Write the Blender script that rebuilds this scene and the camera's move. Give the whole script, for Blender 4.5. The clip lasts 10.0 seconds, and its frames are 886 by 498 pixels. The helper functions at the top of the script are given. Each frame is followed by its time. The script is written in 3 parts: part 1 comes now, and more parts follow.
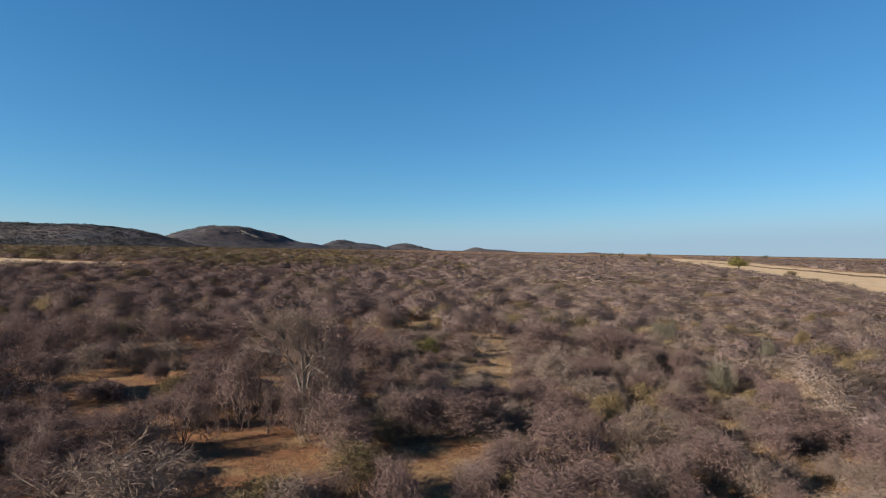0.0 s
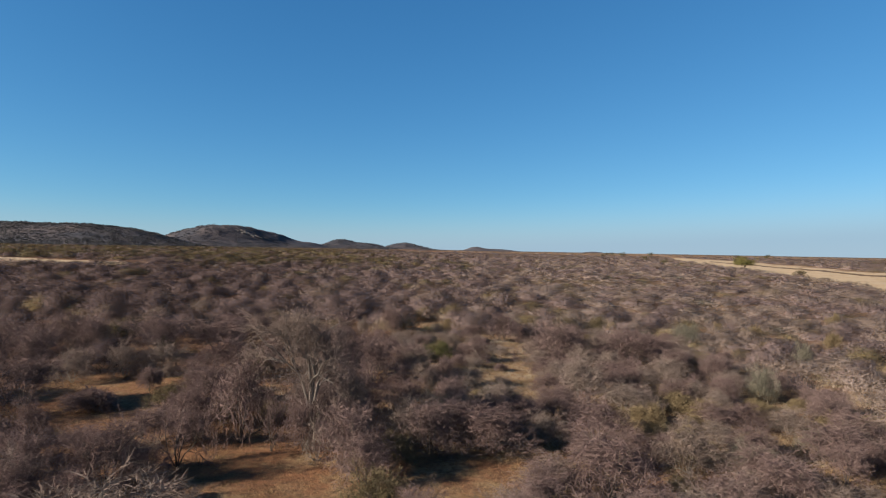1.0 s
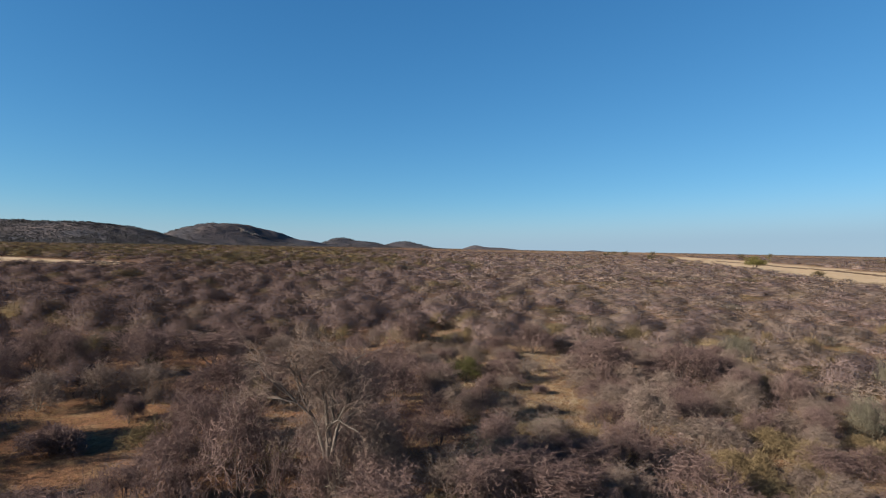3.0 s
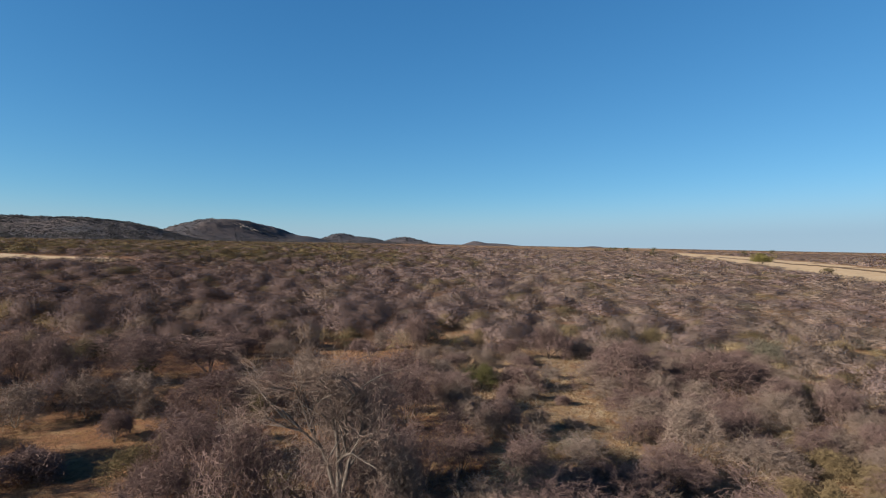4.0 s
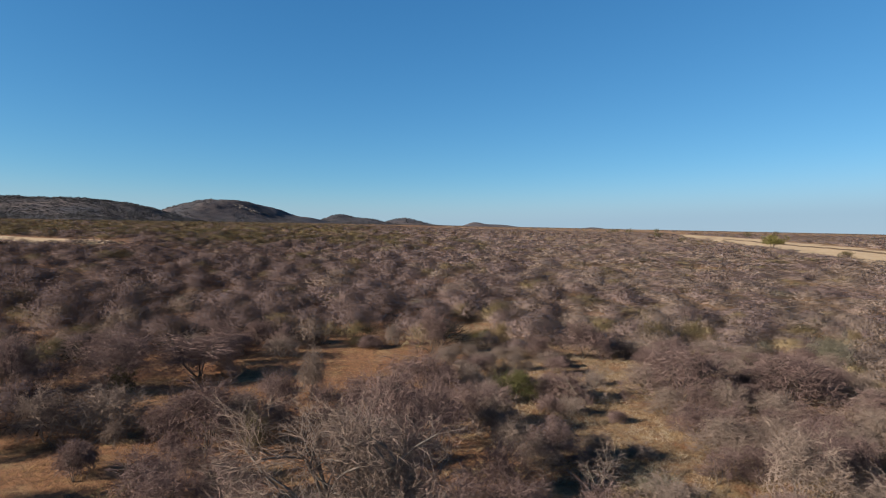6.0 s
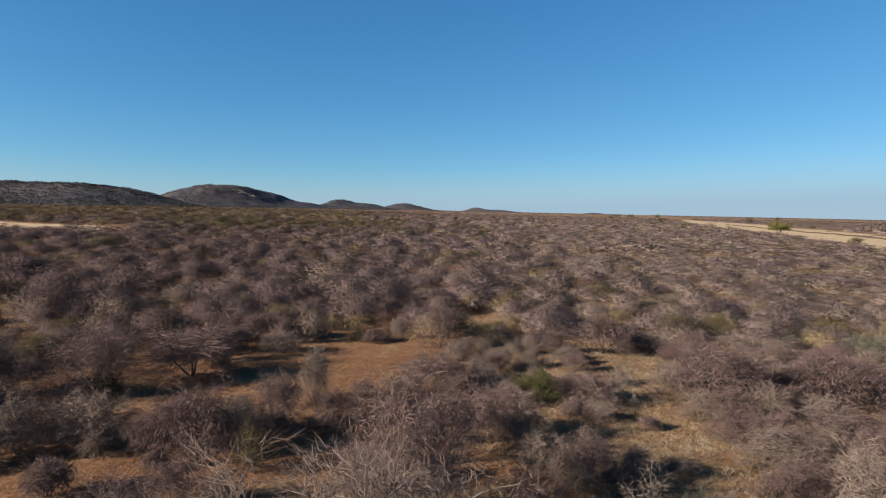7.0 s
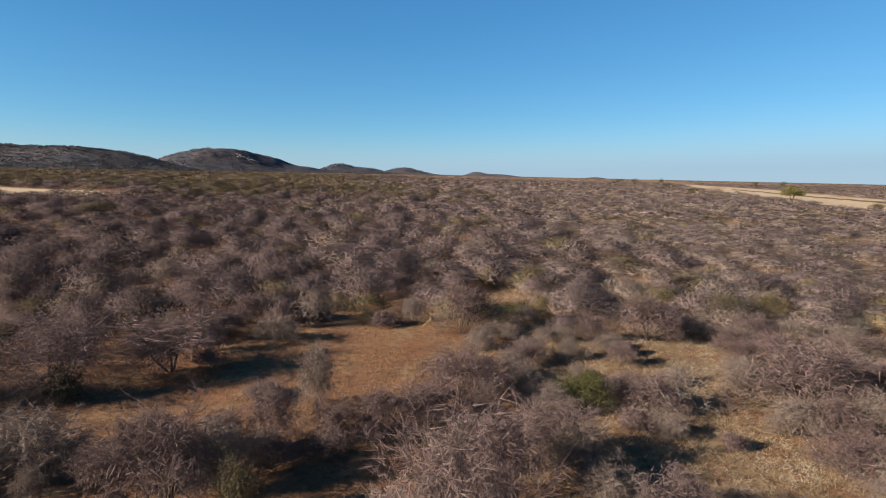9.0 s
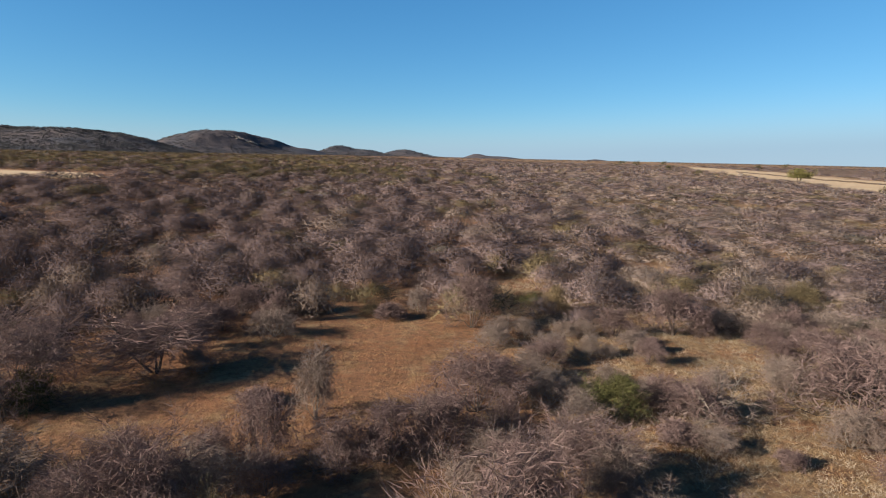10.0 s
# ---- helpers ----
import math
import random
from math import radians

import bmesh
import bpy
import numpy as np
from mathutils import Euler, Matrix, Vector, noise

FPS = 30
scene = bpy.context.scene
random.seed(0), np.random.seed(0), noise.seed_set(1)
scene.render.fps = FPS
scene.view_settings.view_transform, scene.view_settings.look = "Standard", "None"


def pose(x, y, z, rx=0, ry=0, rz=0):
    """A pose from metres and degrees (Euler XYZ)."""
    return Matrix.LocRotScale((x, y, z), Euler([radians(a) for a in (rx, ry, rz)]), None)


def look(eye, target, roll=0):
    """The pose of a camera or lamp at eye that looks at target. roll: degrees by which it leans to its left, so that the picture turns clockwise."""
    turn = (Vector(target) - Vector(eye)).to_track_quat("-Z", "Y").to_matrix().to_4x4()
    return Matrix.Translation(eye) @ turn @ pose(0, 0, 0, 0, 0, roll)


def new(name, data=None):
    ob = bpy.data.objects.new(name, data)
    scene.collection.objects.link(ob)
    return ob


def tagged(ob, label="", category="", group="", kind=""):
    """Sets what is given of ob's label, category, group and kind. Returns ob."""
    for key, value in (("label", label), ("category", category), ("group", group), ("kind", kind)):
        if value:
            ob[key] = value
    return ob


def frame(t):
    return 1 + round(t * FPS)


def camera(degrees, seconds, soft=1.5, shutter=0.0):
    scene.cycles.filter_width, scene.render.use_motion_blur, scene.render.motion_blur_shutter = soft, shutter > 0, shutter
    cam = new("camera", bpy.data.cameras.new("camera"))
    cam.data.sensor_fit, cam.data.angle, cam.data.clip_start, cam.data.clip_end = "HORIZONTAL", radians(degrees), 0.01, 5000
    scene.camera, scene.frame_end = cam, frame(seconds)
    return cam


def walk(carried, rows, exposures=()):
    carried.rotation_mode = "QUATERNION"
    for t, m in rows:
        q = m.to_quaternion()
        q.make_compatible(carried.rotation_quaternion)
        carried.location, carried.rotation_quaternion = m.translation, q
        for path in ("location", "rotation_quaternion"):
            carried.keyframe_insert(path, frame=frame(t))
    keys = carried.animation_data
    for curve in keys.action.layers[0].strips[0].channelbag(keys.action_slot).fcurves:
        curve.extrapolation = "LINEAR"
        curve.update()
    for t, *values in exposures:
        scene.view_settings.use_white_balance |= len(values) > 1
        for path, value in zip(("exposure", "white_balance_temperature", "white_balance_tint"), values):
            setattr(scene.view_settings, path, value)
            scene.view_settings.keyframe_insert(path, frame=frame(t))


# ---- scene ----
cam = camera(73.0, 10.0, soft=1.1)
# seconds, eye x y z in metres, yaw, pitch, lean in degrees
ROWS = [
    (0.0, 0.555, -1.21, 12.331, 0.071, 0.094, 1.032),
    (0.5, -0.227, 1.021, 12.14, 0.053, 0.046, 1.045),
    (1.0, -0.992, 3.24, 12.08, 0.035, 0.039, 1.058),
    (1.5, -1.737, 5.447, 12.113, 0.017, 0.043, 1.072),
    (2.0, -2.462, 7.642, 12.205, -0.001, 0.033, 1.085),
    (2.5, -3.167, 9.825, 12.331, -0.019, -0.011, 1.098),
    (3.0, -3.85, 11.997, 12.473, -0.038, -0.108, 1.111),
    (3.5, -4.511, 14.159, 12.614, -0.056, -0.271, 1.125),
    (4.0, -5.149, 16.309, 12.746, -0.074, -0.511, 1.138),
    (4.5, -5.764, 18.449, 12.861, -0.092, -0.834, 1.151),
    (5.0, -6.356, 20.579, 12.958, -0.11, -1.246, 1.165),
    (5.5, -6.924, 22.7, 13.036, -0.128, -1.746, 1.178),
    (6.0, -7.47, 24.81, 13.095, -0.147, -2.332, 1.191),
    (6.5, -7.992, 26.911, 13.138, -0.165, -2.998, 1.205),
    (7.0, -8.492, 29.004, 13.168, -0.183, -3.735, 1.218),
    (7.5, -8.97, 31.087, 13.185, -0.201, -4.531, 1.231),
    (8.0, -9.426, 33.162, 13.192, -0.219, -5.372, 1.245),
    (8.5, -9.861, 35.229, 13.187, -0.237, -6.241, 1.258),
    (9.0, -10.277, 37.288, 13.167, -0.256, -7.117, 1.271),
    (9.5, -10.674, 39.339, 13.126, -0.274, -7.977, 1.284),
    (10.0, -11.052, 41.382, 13.052, -0.292, -8.796, 1.298),
]
walk(cam, [(t, pose(x, y, z, 90 + pitch, 0, yaw) @ pose(0, 0, 0, 0, 0, lean)) for t, x, y, z, yaw, pitch, lean in ROWS],
     exposures=[(0.0, 1.65), (5.5, 1.65), (7.0, 1.67), (8.0, 1.75), (9.0, 1.78), (10.0, 1.79)])

# ---- sky, sun, exposure ----
SUN_HIGH, SUN_AZ = 21.0, 202.0          # degrees above the plain; direction towards the sun, from +x turning to +y
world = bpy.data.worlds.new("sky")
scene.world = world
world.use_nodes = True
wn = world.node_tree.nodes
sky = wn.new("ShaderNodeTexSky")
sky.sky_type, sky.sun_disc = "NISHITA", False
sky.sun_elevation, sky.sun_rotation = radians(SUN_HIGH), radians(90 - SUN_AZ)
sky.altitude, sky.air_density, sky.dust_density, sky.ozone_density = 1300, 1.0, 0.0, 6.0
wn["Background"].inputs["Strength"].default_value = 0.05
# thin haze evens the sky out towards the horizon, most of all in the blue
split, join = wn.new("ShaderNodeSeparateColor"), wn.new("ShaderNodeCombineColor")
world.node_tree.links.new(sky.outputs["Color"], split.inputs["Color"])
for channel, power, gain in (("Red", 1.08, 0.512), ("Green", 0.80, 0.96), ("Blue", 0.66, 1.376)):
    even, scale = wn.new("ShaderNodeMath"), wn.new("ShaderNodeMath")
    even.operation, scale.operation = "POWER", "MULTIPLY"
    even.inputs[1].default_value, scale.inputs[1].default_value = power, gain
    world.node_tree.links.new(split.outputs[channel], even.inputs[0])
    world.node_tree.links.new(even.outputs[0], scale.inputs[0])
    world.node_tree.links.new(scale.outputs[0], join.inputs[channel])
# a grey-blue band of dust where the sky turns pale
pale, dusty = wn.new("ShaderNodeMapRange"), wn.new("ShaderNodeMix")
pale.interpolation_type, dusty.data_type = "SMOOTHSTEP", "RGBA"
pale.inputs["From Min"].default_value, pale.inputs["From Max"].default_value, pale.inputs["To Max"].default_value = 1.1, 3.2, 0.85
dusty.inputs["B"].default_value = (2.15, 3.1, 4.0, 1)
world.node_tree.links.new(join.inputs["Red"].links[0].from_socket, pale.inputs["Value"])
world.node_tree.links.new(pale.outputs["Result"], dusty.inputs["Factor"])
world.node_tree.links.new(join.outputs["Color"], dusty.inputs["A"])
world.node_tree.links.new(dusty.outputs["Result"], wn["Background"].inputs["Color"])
sun = new("sun", bpy.data.lights.new("sun", "SUN"))
sun.data.energy, sun.data.angle, sun.data.color = 5.0, radians(0.53), (1.0, 0.885, 0.765)
sun_way = Vector((math.cos(radians(SUN_AZ)) * math.cos(radians(SUN_HIGH)), math.sin(radians(SUN_AZ)) * math.cos(radians(SUN_HIGH)), math.sin(radians(SUN_HIGH))))
sun.matrix_world = look(sun_way * 100, (0, 0, 0))


# ---- materials ----
def shader(name, rough=0.9):
    m = bpy.data.materials.new(name)
    m.use_nodes = True
    nt = m.node_tree
    b = nt.nodes["Principled BSDF"]
    b.inputs["Roughness"].default_value = rough
    b.inputs["Specular IOR Level"].default_value = 0.15
    return m, nt, b


def rgb(nt, c):
    n = nt.nodes.new("ShaderNodeRGB")
    n.outputs[0].default_value = (*c, 1)
    return n.outputs[0]


def noise_of(nt, scale, detail=4.0, rough=0.6, stretch=None):
    co = nt.nodes.new("ShaderNodeTexCoord").outputs["Object"]
    if stretch:
        mp = nt.nodes.new("ShaderNodeMapping")
        mp.inputs["Scale"].default_value = stretch
        nt.links.new(co, mp.inputs["Vector"])
        co = mp.outputs["Vector"]
    n = nt.nodes.new("ShaderNodeTexNoise")
    n.inputs["Scale"].default_value, n.inputs["Detail"].default_value, n.inputs["Roughness"].default_value = scale, detail, rough
    nt.links.new(co, n.inputs["Vector"])
    return n.outputs["Fac"]


def steps(nt, fac, lo, hi):
    n = nt.nodes.new("ShaderNodeMapRange")
    n.inputs["From Min"].default_value, n.inputs["From Max"].default_value = lo, hi
    nt.links.new(fac, n.inputs["Value"])
    return n.outputs["Result"]


def mix(nt, fac, a, b):
    n = nt.nodes.new("ShaderNodeMix")
    n.data_type = "RGBA"
    if isinstance(fac, float):
        n.inputs["Factor"].default_value = fac
    else:
        nt.links.new(fac, n.inputs["Factor"])
    for v, s in ((a, n.inputs["A"]), (b, n.inputs["B"])):
        if isinstance(v, tuple):
            s.default_value = (*v, 1)
        else:
            nt.links.new(v, s)
    return n.outputs["Result"]


def bump(nt, b, fac, strength, distance):
    n = nt.nodes.new("ShaderNodeBump")
    n.inputs["Strength"].default_value, n.inputs["Distance"].default_value = strength, distance
    nt.links.new(fac, n.inputs["Height"])
    nt.links.new(n.outputs["Normal"], b.inputs["Normal"])


def plant(name, a, b, c, patch=0.28, single=False, tone=False):
    """Twigs, leaves or straw: two colours that change from plant to plant, and a third on single twigs."""
    m, nt, s = shader(name)
    if single:
        f = nt.nodes.new("ShaderNodeObjectInfo").outputs["Random"]
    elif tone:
        # tone: random per bush, plus shade painted in by bearing
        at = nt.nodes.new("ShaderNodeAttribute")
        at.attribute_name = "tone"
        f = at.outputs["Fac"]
    else:
        f = steps(nt, noise_of(nt, patch, 2.0, 0.6), 0.40, 0.60)
    g = nt.nodes.new("ShaderNodeNewGeometry").outputs["Random Per Island"]
    if single:
        col = mix(nt, steps(nt, g, 0.45, 1.7), mix(nt, f, a, b), c)
    else:
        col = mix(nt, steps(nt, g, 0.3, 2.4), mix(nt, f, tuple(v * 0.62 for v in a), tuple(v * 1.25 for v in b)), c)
    # twigs scatter light to all sides: some of it comes through to the side away from the sun
    flat, beyond, lit = (nt.nodes.new("ShaderNode" + k) for k in ("BsdfDiffuse", "BsdfTranslucent", "MixShader"))
    nt.links.new(col, flat.inputs["Color"])
    nt.links.new(col, beyond.inputs["Color"])
    lit.inputs[0].default_value = 0.2
    nt.links.new(flat.outputs[0], lit.inputs[1])
    nt.links.new(beyond.outputs[0], lit.inputs[2])
    top = lit
    if tone:
        # sprays of twigs too fine to be seen singly, open between the twigs
        gaps, top, thick = (nt.nodes.new("ShaderNode" + k) for k in ("BsdfTransparent", "MixShader", "MapRange"))
        thick.inputs["From Min"].default_value, thick.inputs["From Max"].default_value = 0.40, 0.60
        thick.inputs["To Min"].default_value, thick.inputs["To Max"].default_value = 0.24, 0.60
        nt.links.new(noise_of(nt, 9.0, 2.0, 0.6, (1.0, 1.0, 0.6)), thick.inputs["Value"])
        nt.links.new(thick.outputs["Result"], top.inputs[0])
        nt.links.new(gaps.outputs[0], top.inputs[1])
        nt.links.new(lit.outputs[0], top.inputs[2])
    nt.links.new(top.outputs[0], nt.nodes["Material Output"].inputs["Surface"])
    return m


THORN_COLOURS = (0.059, 0.042, 0.041), (0.082, 0.060, 0.055), (0.126, 0.099, 0.092)
PALE_COLOURS = (0.080, 0.059, 0.048), (0.098, 0.075, 0.062), (0.126, 0.103, 0.088)
STRAW_COLOURS = (0.122, 0.090, 0.050), (0.114, 0.088, 0.050), (0.146, 0.116, 0.069)
SILVER_COLOURS = (0.072, 0.068, 0.050), (0.089, 0.080, 0.058), (0.111, 0.099, 0.075)
GREEN_COLOURS = (0.029, 0.031, 0.014), (0.044, 0.042, 0.016), (0.058, 0.052, 0.022)
OLIVE_COLOURS = (0.056, 0.045, 0.026), (0.072, 0.056, 0.030), (0.089, 0.073, 0.041)
def sunned(colours, k):
    return [tuple(v * k for v in c) for c in colours]


twig_mat = {
    "thorn": plant("thorn_twigs", (0.088, 0.059, 0.054), (0.122, 0.084, 0.075), (0.184, 0.140, 0.122), single=True),
    "pale": plant("pale_twigs", *sunned(PALE_COLOURS, 1.5), single=True),
    "straw": plant("straw_twigs", *sunned(STRAW_COLOURS, 1.05), single=True),
    "silver": plant("silver_leaves", *sunned(SILVER_COLOURS, 1.25), single=True),
    "green": plant("green_leaves", *sunned(GREEN_COLOURS, 1.4), single=True),
    "olive": plant("olive_leaves", *sunned(OLIVE_COLOURS, 1.25), single=True),
}
# the finest twigs are sun-bleached, paler than the stems
scrub_mat = {
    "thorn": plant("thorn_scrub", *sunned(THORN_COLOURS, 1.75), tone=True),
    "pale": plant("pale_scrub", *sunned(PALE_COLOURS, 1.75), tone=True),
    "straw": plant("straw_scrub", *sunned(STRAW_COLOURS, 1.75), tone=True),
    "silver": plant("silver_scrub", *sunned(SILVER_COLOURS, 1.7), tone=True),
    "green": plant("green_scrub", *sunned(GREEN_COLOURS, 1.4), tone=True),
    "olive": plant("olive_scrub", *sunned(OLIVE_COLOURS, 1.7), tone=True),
}
twig_mat["roadside"] = plant("roadside_leaves", (0.088, 0.081, 0.028), (0.108, 0.095, 0.034), (0.134, 0.115, 0.046), single=True)
# hill scrub: distance haze is mixed into its grey colours
hazy_scrub_mat = plant("hill_scrub", (0.036, 0.039, 0.041), (0.050, 0.050, 0.050), (0.105, 0.100, 0.098), patch=0.02)
bleached_grass_mat = plant("bleached_grass", (0.190, 0.148, 0.098), (0.215, 0.175, 0.125), (0.260, 0.225, 0.170), patch=0.3)
grass_mat = plant("dry_grass", (0.170, 0.098, 0.045), (0.196, 0.127, 0.062), (0.232, 0.171, 0.094), patch=0.3)


def bark_material(name, a, b):
    m, nt, s = shader(name, 0.95)
    f = noise_of(nt, 14.0, 5.0, 0.7, (1, 1, 0.25))
    nt.links.new(mix(nt, f, a, b), s.inputs["Base Color"])
    bump(nt, s, f, 0.6, 0.02)
    return m


bark_mat = {
    "dark": bark_material("dark_bark", (0.029, 0.022, 0.017), (0.078, 0.062, 0.049)),
    "grey": bark_material("grey_bark", (0.055, 0.046, 0.039), (0.150, 0.130, 0.112)),
    "pale": bark_material("bleached_wood", (0.089, 0.071, 0.054), (0.177, 0.152, 0.121)),
}


def ground_material():
    m, nt, s = shader("red_sand", 0.95)
    wide, mid, fine = noise_of(nt, 0.055, 4.0, 0.6), noise_of(nt, 0.45, 5.0, 0.65), noise_of(nt, 6.0, 6.0, 0.75)
    lumps = noise_of(nt, 1.9, 5.0, 0.7)
    sand = mix(nt, steps(nt, wide, 0.38, 0.62), (0.155, 0.070, 0.032), (0.178, 0.092, 0.046))
    place = nt.nodes.new("ShaderNodeSeparateXYZ")
    nt.links.new(nt.nodes.new("ShaderNodeTexCoord").outputs["Object"], place.inputs["Vector"])
    grassy = nt.nodes.new("ShaderNodeMath")
    grassy.operation = "MULTIPLY_ADD"
    grassy.inputs[1].default_value = 0.14
    nt.links.new(steps(nt, place.outputs["X"], -14.0, 6.0), grassy.inputs[0])
    nt.links.new(mid, grassy.inputs[2])
    litter = mix(nt, steps(nt, grassy.outputs[0], 0.50, 0.66), sand, (0.191, 0.126, 0.065))
    crust = mix(nt, steps(nt, fine, 0.52, 0.74), litter, (0.082, 0.040, 0.022))
    crust = mix(nt, steps(nt, lumps, 0.46, 0.64), crust, (0.095, 0.049, 0.026))
    grain = mix(nt, steps(nt, noise_of(nt, 40.0, 3.0), 0.6, 0.75), crust, (0.196, 0.132, 0.076))
    nt.links.new(grain, s.inputs["Base Color"])
    bump(nt, s, fine, 1.0, 0.2)
    return m


def strip_material():
    m, nt, s = shader("pale_sand", 0.95)
    wide, fine = noise_of(nt, 0.09, 4.0, 0.65), noise_of(nt, 1.1, 6.0, 0.7, (1.0, 0.12, 1.0))
    col = mix(nt, steps(nt, wide, 0.35, 0.65), (0.300, 0.212, 0.118), (0.345, 0.264, 0.170))
    col = mix(nt, steps(nt, fine, 0.48, 0.66), col, (0.215, 0.150, 0.080))
    nt.links.new(col, s.inputs["Base Color"])
    bump(nt, s, fine, 0.6, 0.1)
    return m


def hill_material():
    m, nt, s = shader("hazy_hill_soil", 0.95)
    wide, fine = noise_of(nt, 0.012, 5.0, 0.6), noise_of(nt, 0.16, 5.0, 0.7)
    # blue-grey tint painted into the soil stands in for aerial haze
    col = mix(nt, steps(nt, wide, 0.40, 0.62), (0.037, 0.037, 0.043), (0.064, 0.052, 0.050))
    col = mix(nt, steps(nt, fine, 0.52, 0.70), col, (0.034, 0.034, 0.036))
    nt.links.new(col, s.inputs["Base Color"])
    bump(nt, s, fine, 1.0, 3.0)
    return m


def rock_material():
    m, nt, s = shader("pale_rock", 0.9)
    f = noise_of(nt, 0.25, 6.0, 0.7)
    nt.links.new(mix(nt, steps(nt, f, 0.4, 0.65), (0.170, 0.150, 0.130), (0.110, 0.092, 0.078)), s.inputs["Base Color"])
    bump(nt, s, f, 1.0, 1.0)
    return m


red_sand, pale_sand, hazy_hill_soil, pale_rock = ground_material(), strip_material(), hill_material(), rock_material()


# ---- mesh helpers ----
def mesh_of(name, verts, faces, material, smooth=False):
    """A mesh from arrays; faces all have the same number of corners."""
    faces = np.asarray(faces, dtype=np.int32)
    me = bpy.data.meshes.new(name)
    me.vertices.add(len(verts))
    me.vertices.foreach_set("co", np.asarray(verts, dtype=np.float32).ravel())
    me.loops.add(faces.size)
    me.loops.foreach_set("vertex_index", faces.ravel())
    me.polygons.add(len(faces))
    me.polygons.foreach_set("loop_start", np.arange(len(faces), dtype=np.int32) * faces.shape[1])
    me.update(calc_edges=True)
    if smooth:
        me.polygons.foreach_set("use_smooth", np.ones(len(faces), dtype=bool))
    me.materials.append(material)
    return me


def rounded_shading(me, normals):
    """Twigs too fine to show a face each take the roundness of their bush."""
    me.polygons.foreach_set("use_smooth", np.ones(len(me.polygons), dtype=bool))
    me.normals_split_custom_set_from_vertices(normals)
    return me


def part(name, me, parent, label=""):
    ob = new(name, me)
    ob.parent = parent
    return tagged(ob, label)


def ease(v, lo, hi):
    s = np.clip((v - lo) / (hi - lo), 0, 1)
    return s * s * (3 - 2 * s)


def rolling(x, y, size, seed=0.0):
    """A cheap sum of sines that wanders between about -1 and 1."""
    u, v = np.asarray(x) / size, np.asarray(y) / size
    return (np.sin(1.7 * u + 0.9 * v + seed) + np.sin(-0.8 * u + 2.1 * v + 2.3 * seed) + np.sin(2.9 * u - 1.6 * v + 4.1 + seed) + np.sin(3.7 * v + 1.1 * u + 1.7 * seed)) / 2.6


def land(x, y):
    """Height of the plain: level under the flight, rising gently beyond it."""
    x, y = np.asarray(x, dtype=float), np.asarray(y, dtype=float)
    d = np.hypot(x + 5, y - 10)
    return 2.4 * ease(d, 85, 330) - 0.85 * (1 - ease(d, 70, 230)) + 3.6 * np.clip((d - 330) / 2500, 0, 1) + 2.6 * ease(-x, 45, 120) * ease(y, 90, 200) + 0.10 * rolling(x, y, 4.3) + 0.25 * rolling(x, y, 23.0, 1.0) * ease(d, 30, 120)


# ---- ground ----
def graded(lo, fine_lo, fine_hi, hi, step, grow=1.12):
    mid = list(np.arange(fine_lo, fine_hi + step / 2, step))
    up, s = [mid[-1]], step
    while up[-1] < hi:
        s *= grow
        up.append(min(up[-1] + s, hi))
    down, s = [mid[0]], step
    while down[-1] > lo:
        s *= grow
        down.append(max(down[-1] - s, lo))
    return np.array(down[:0:-1] + mid + up[1:])


def sheet(name, xs, ys, height, material):
    gx, gy = np.meshgrid(xs, ys)
    verts = np.stack([gx, gy, height(gx, gy)], -1).reshape(-1, 3)
    w = len(xs)
    i, j = np.meshgrid(np.arange(w - 1), np.arange(len(ys) - 1))
    a = (j * w + i).ravel()
    return new(name, mesh_of(name, verts, np.stack([a, a + 1, a + w + 1, a + w], -1), material, True))


ground = sheet("ground", graded(-4900, -70, 80, 4900, 1.25), graded(-1500, 10, 120, 4900, 1.25), land, red_sand)
tagged(ground, "red sandy savanna ground with dry grass litter, stretching to the horizon", "ground", kind="structure")


# ---- sandy strip, berm and side clearing ----
def strip_near(y):
    return 139 + 0.27 * (y - 210) + 30 * ease(y, 700, 1100)


def strip_width(y):
    return 81 + 0.045 * np.maximum(y - 397, 0) - 75 * ease(y, 700, 1100)


def ribbon(name, along, left, width, across, lift, material):
    """A draped band that runs in y: left edge and width are functions of y."""
    s, t = np.linspace(0, 1, across), along
    gt, gs = np.meshgrid(t, s, indexing="ij")
    x = left(gt) + gs * width(gt) + rolling(gt, gs * 9, 11.0) * 1.6 * (np.abs(gs - 0.5) > 0.49)
    verts = np.stack([x, gt, land(x, gt) + lift(gs)], -1).reshape(-1, 3)
    i, j = np.meshgrid(np.arange(across - 1), np.arange(len(t) - 1))
    a = (j * across + i).ravel()
    return new(name, mesh_of(name, verts, np.stack([a, a + 1, a + across + 1, a + across], -1), material, True))


strip_y = np.concatenate([np.arange(20, 420, 4.0), np.arange(420, 1110, 15.0)])
road = ribbon("road", strip_y, strip_near, strip_width, 24, lambda s: 0.28 * np.minimum(1, 6 * np.minimum(s, 1 - s)) , pale_sand)
tagged(road, "wide pale sandy track cleared through the bush", "road", kind="structure")


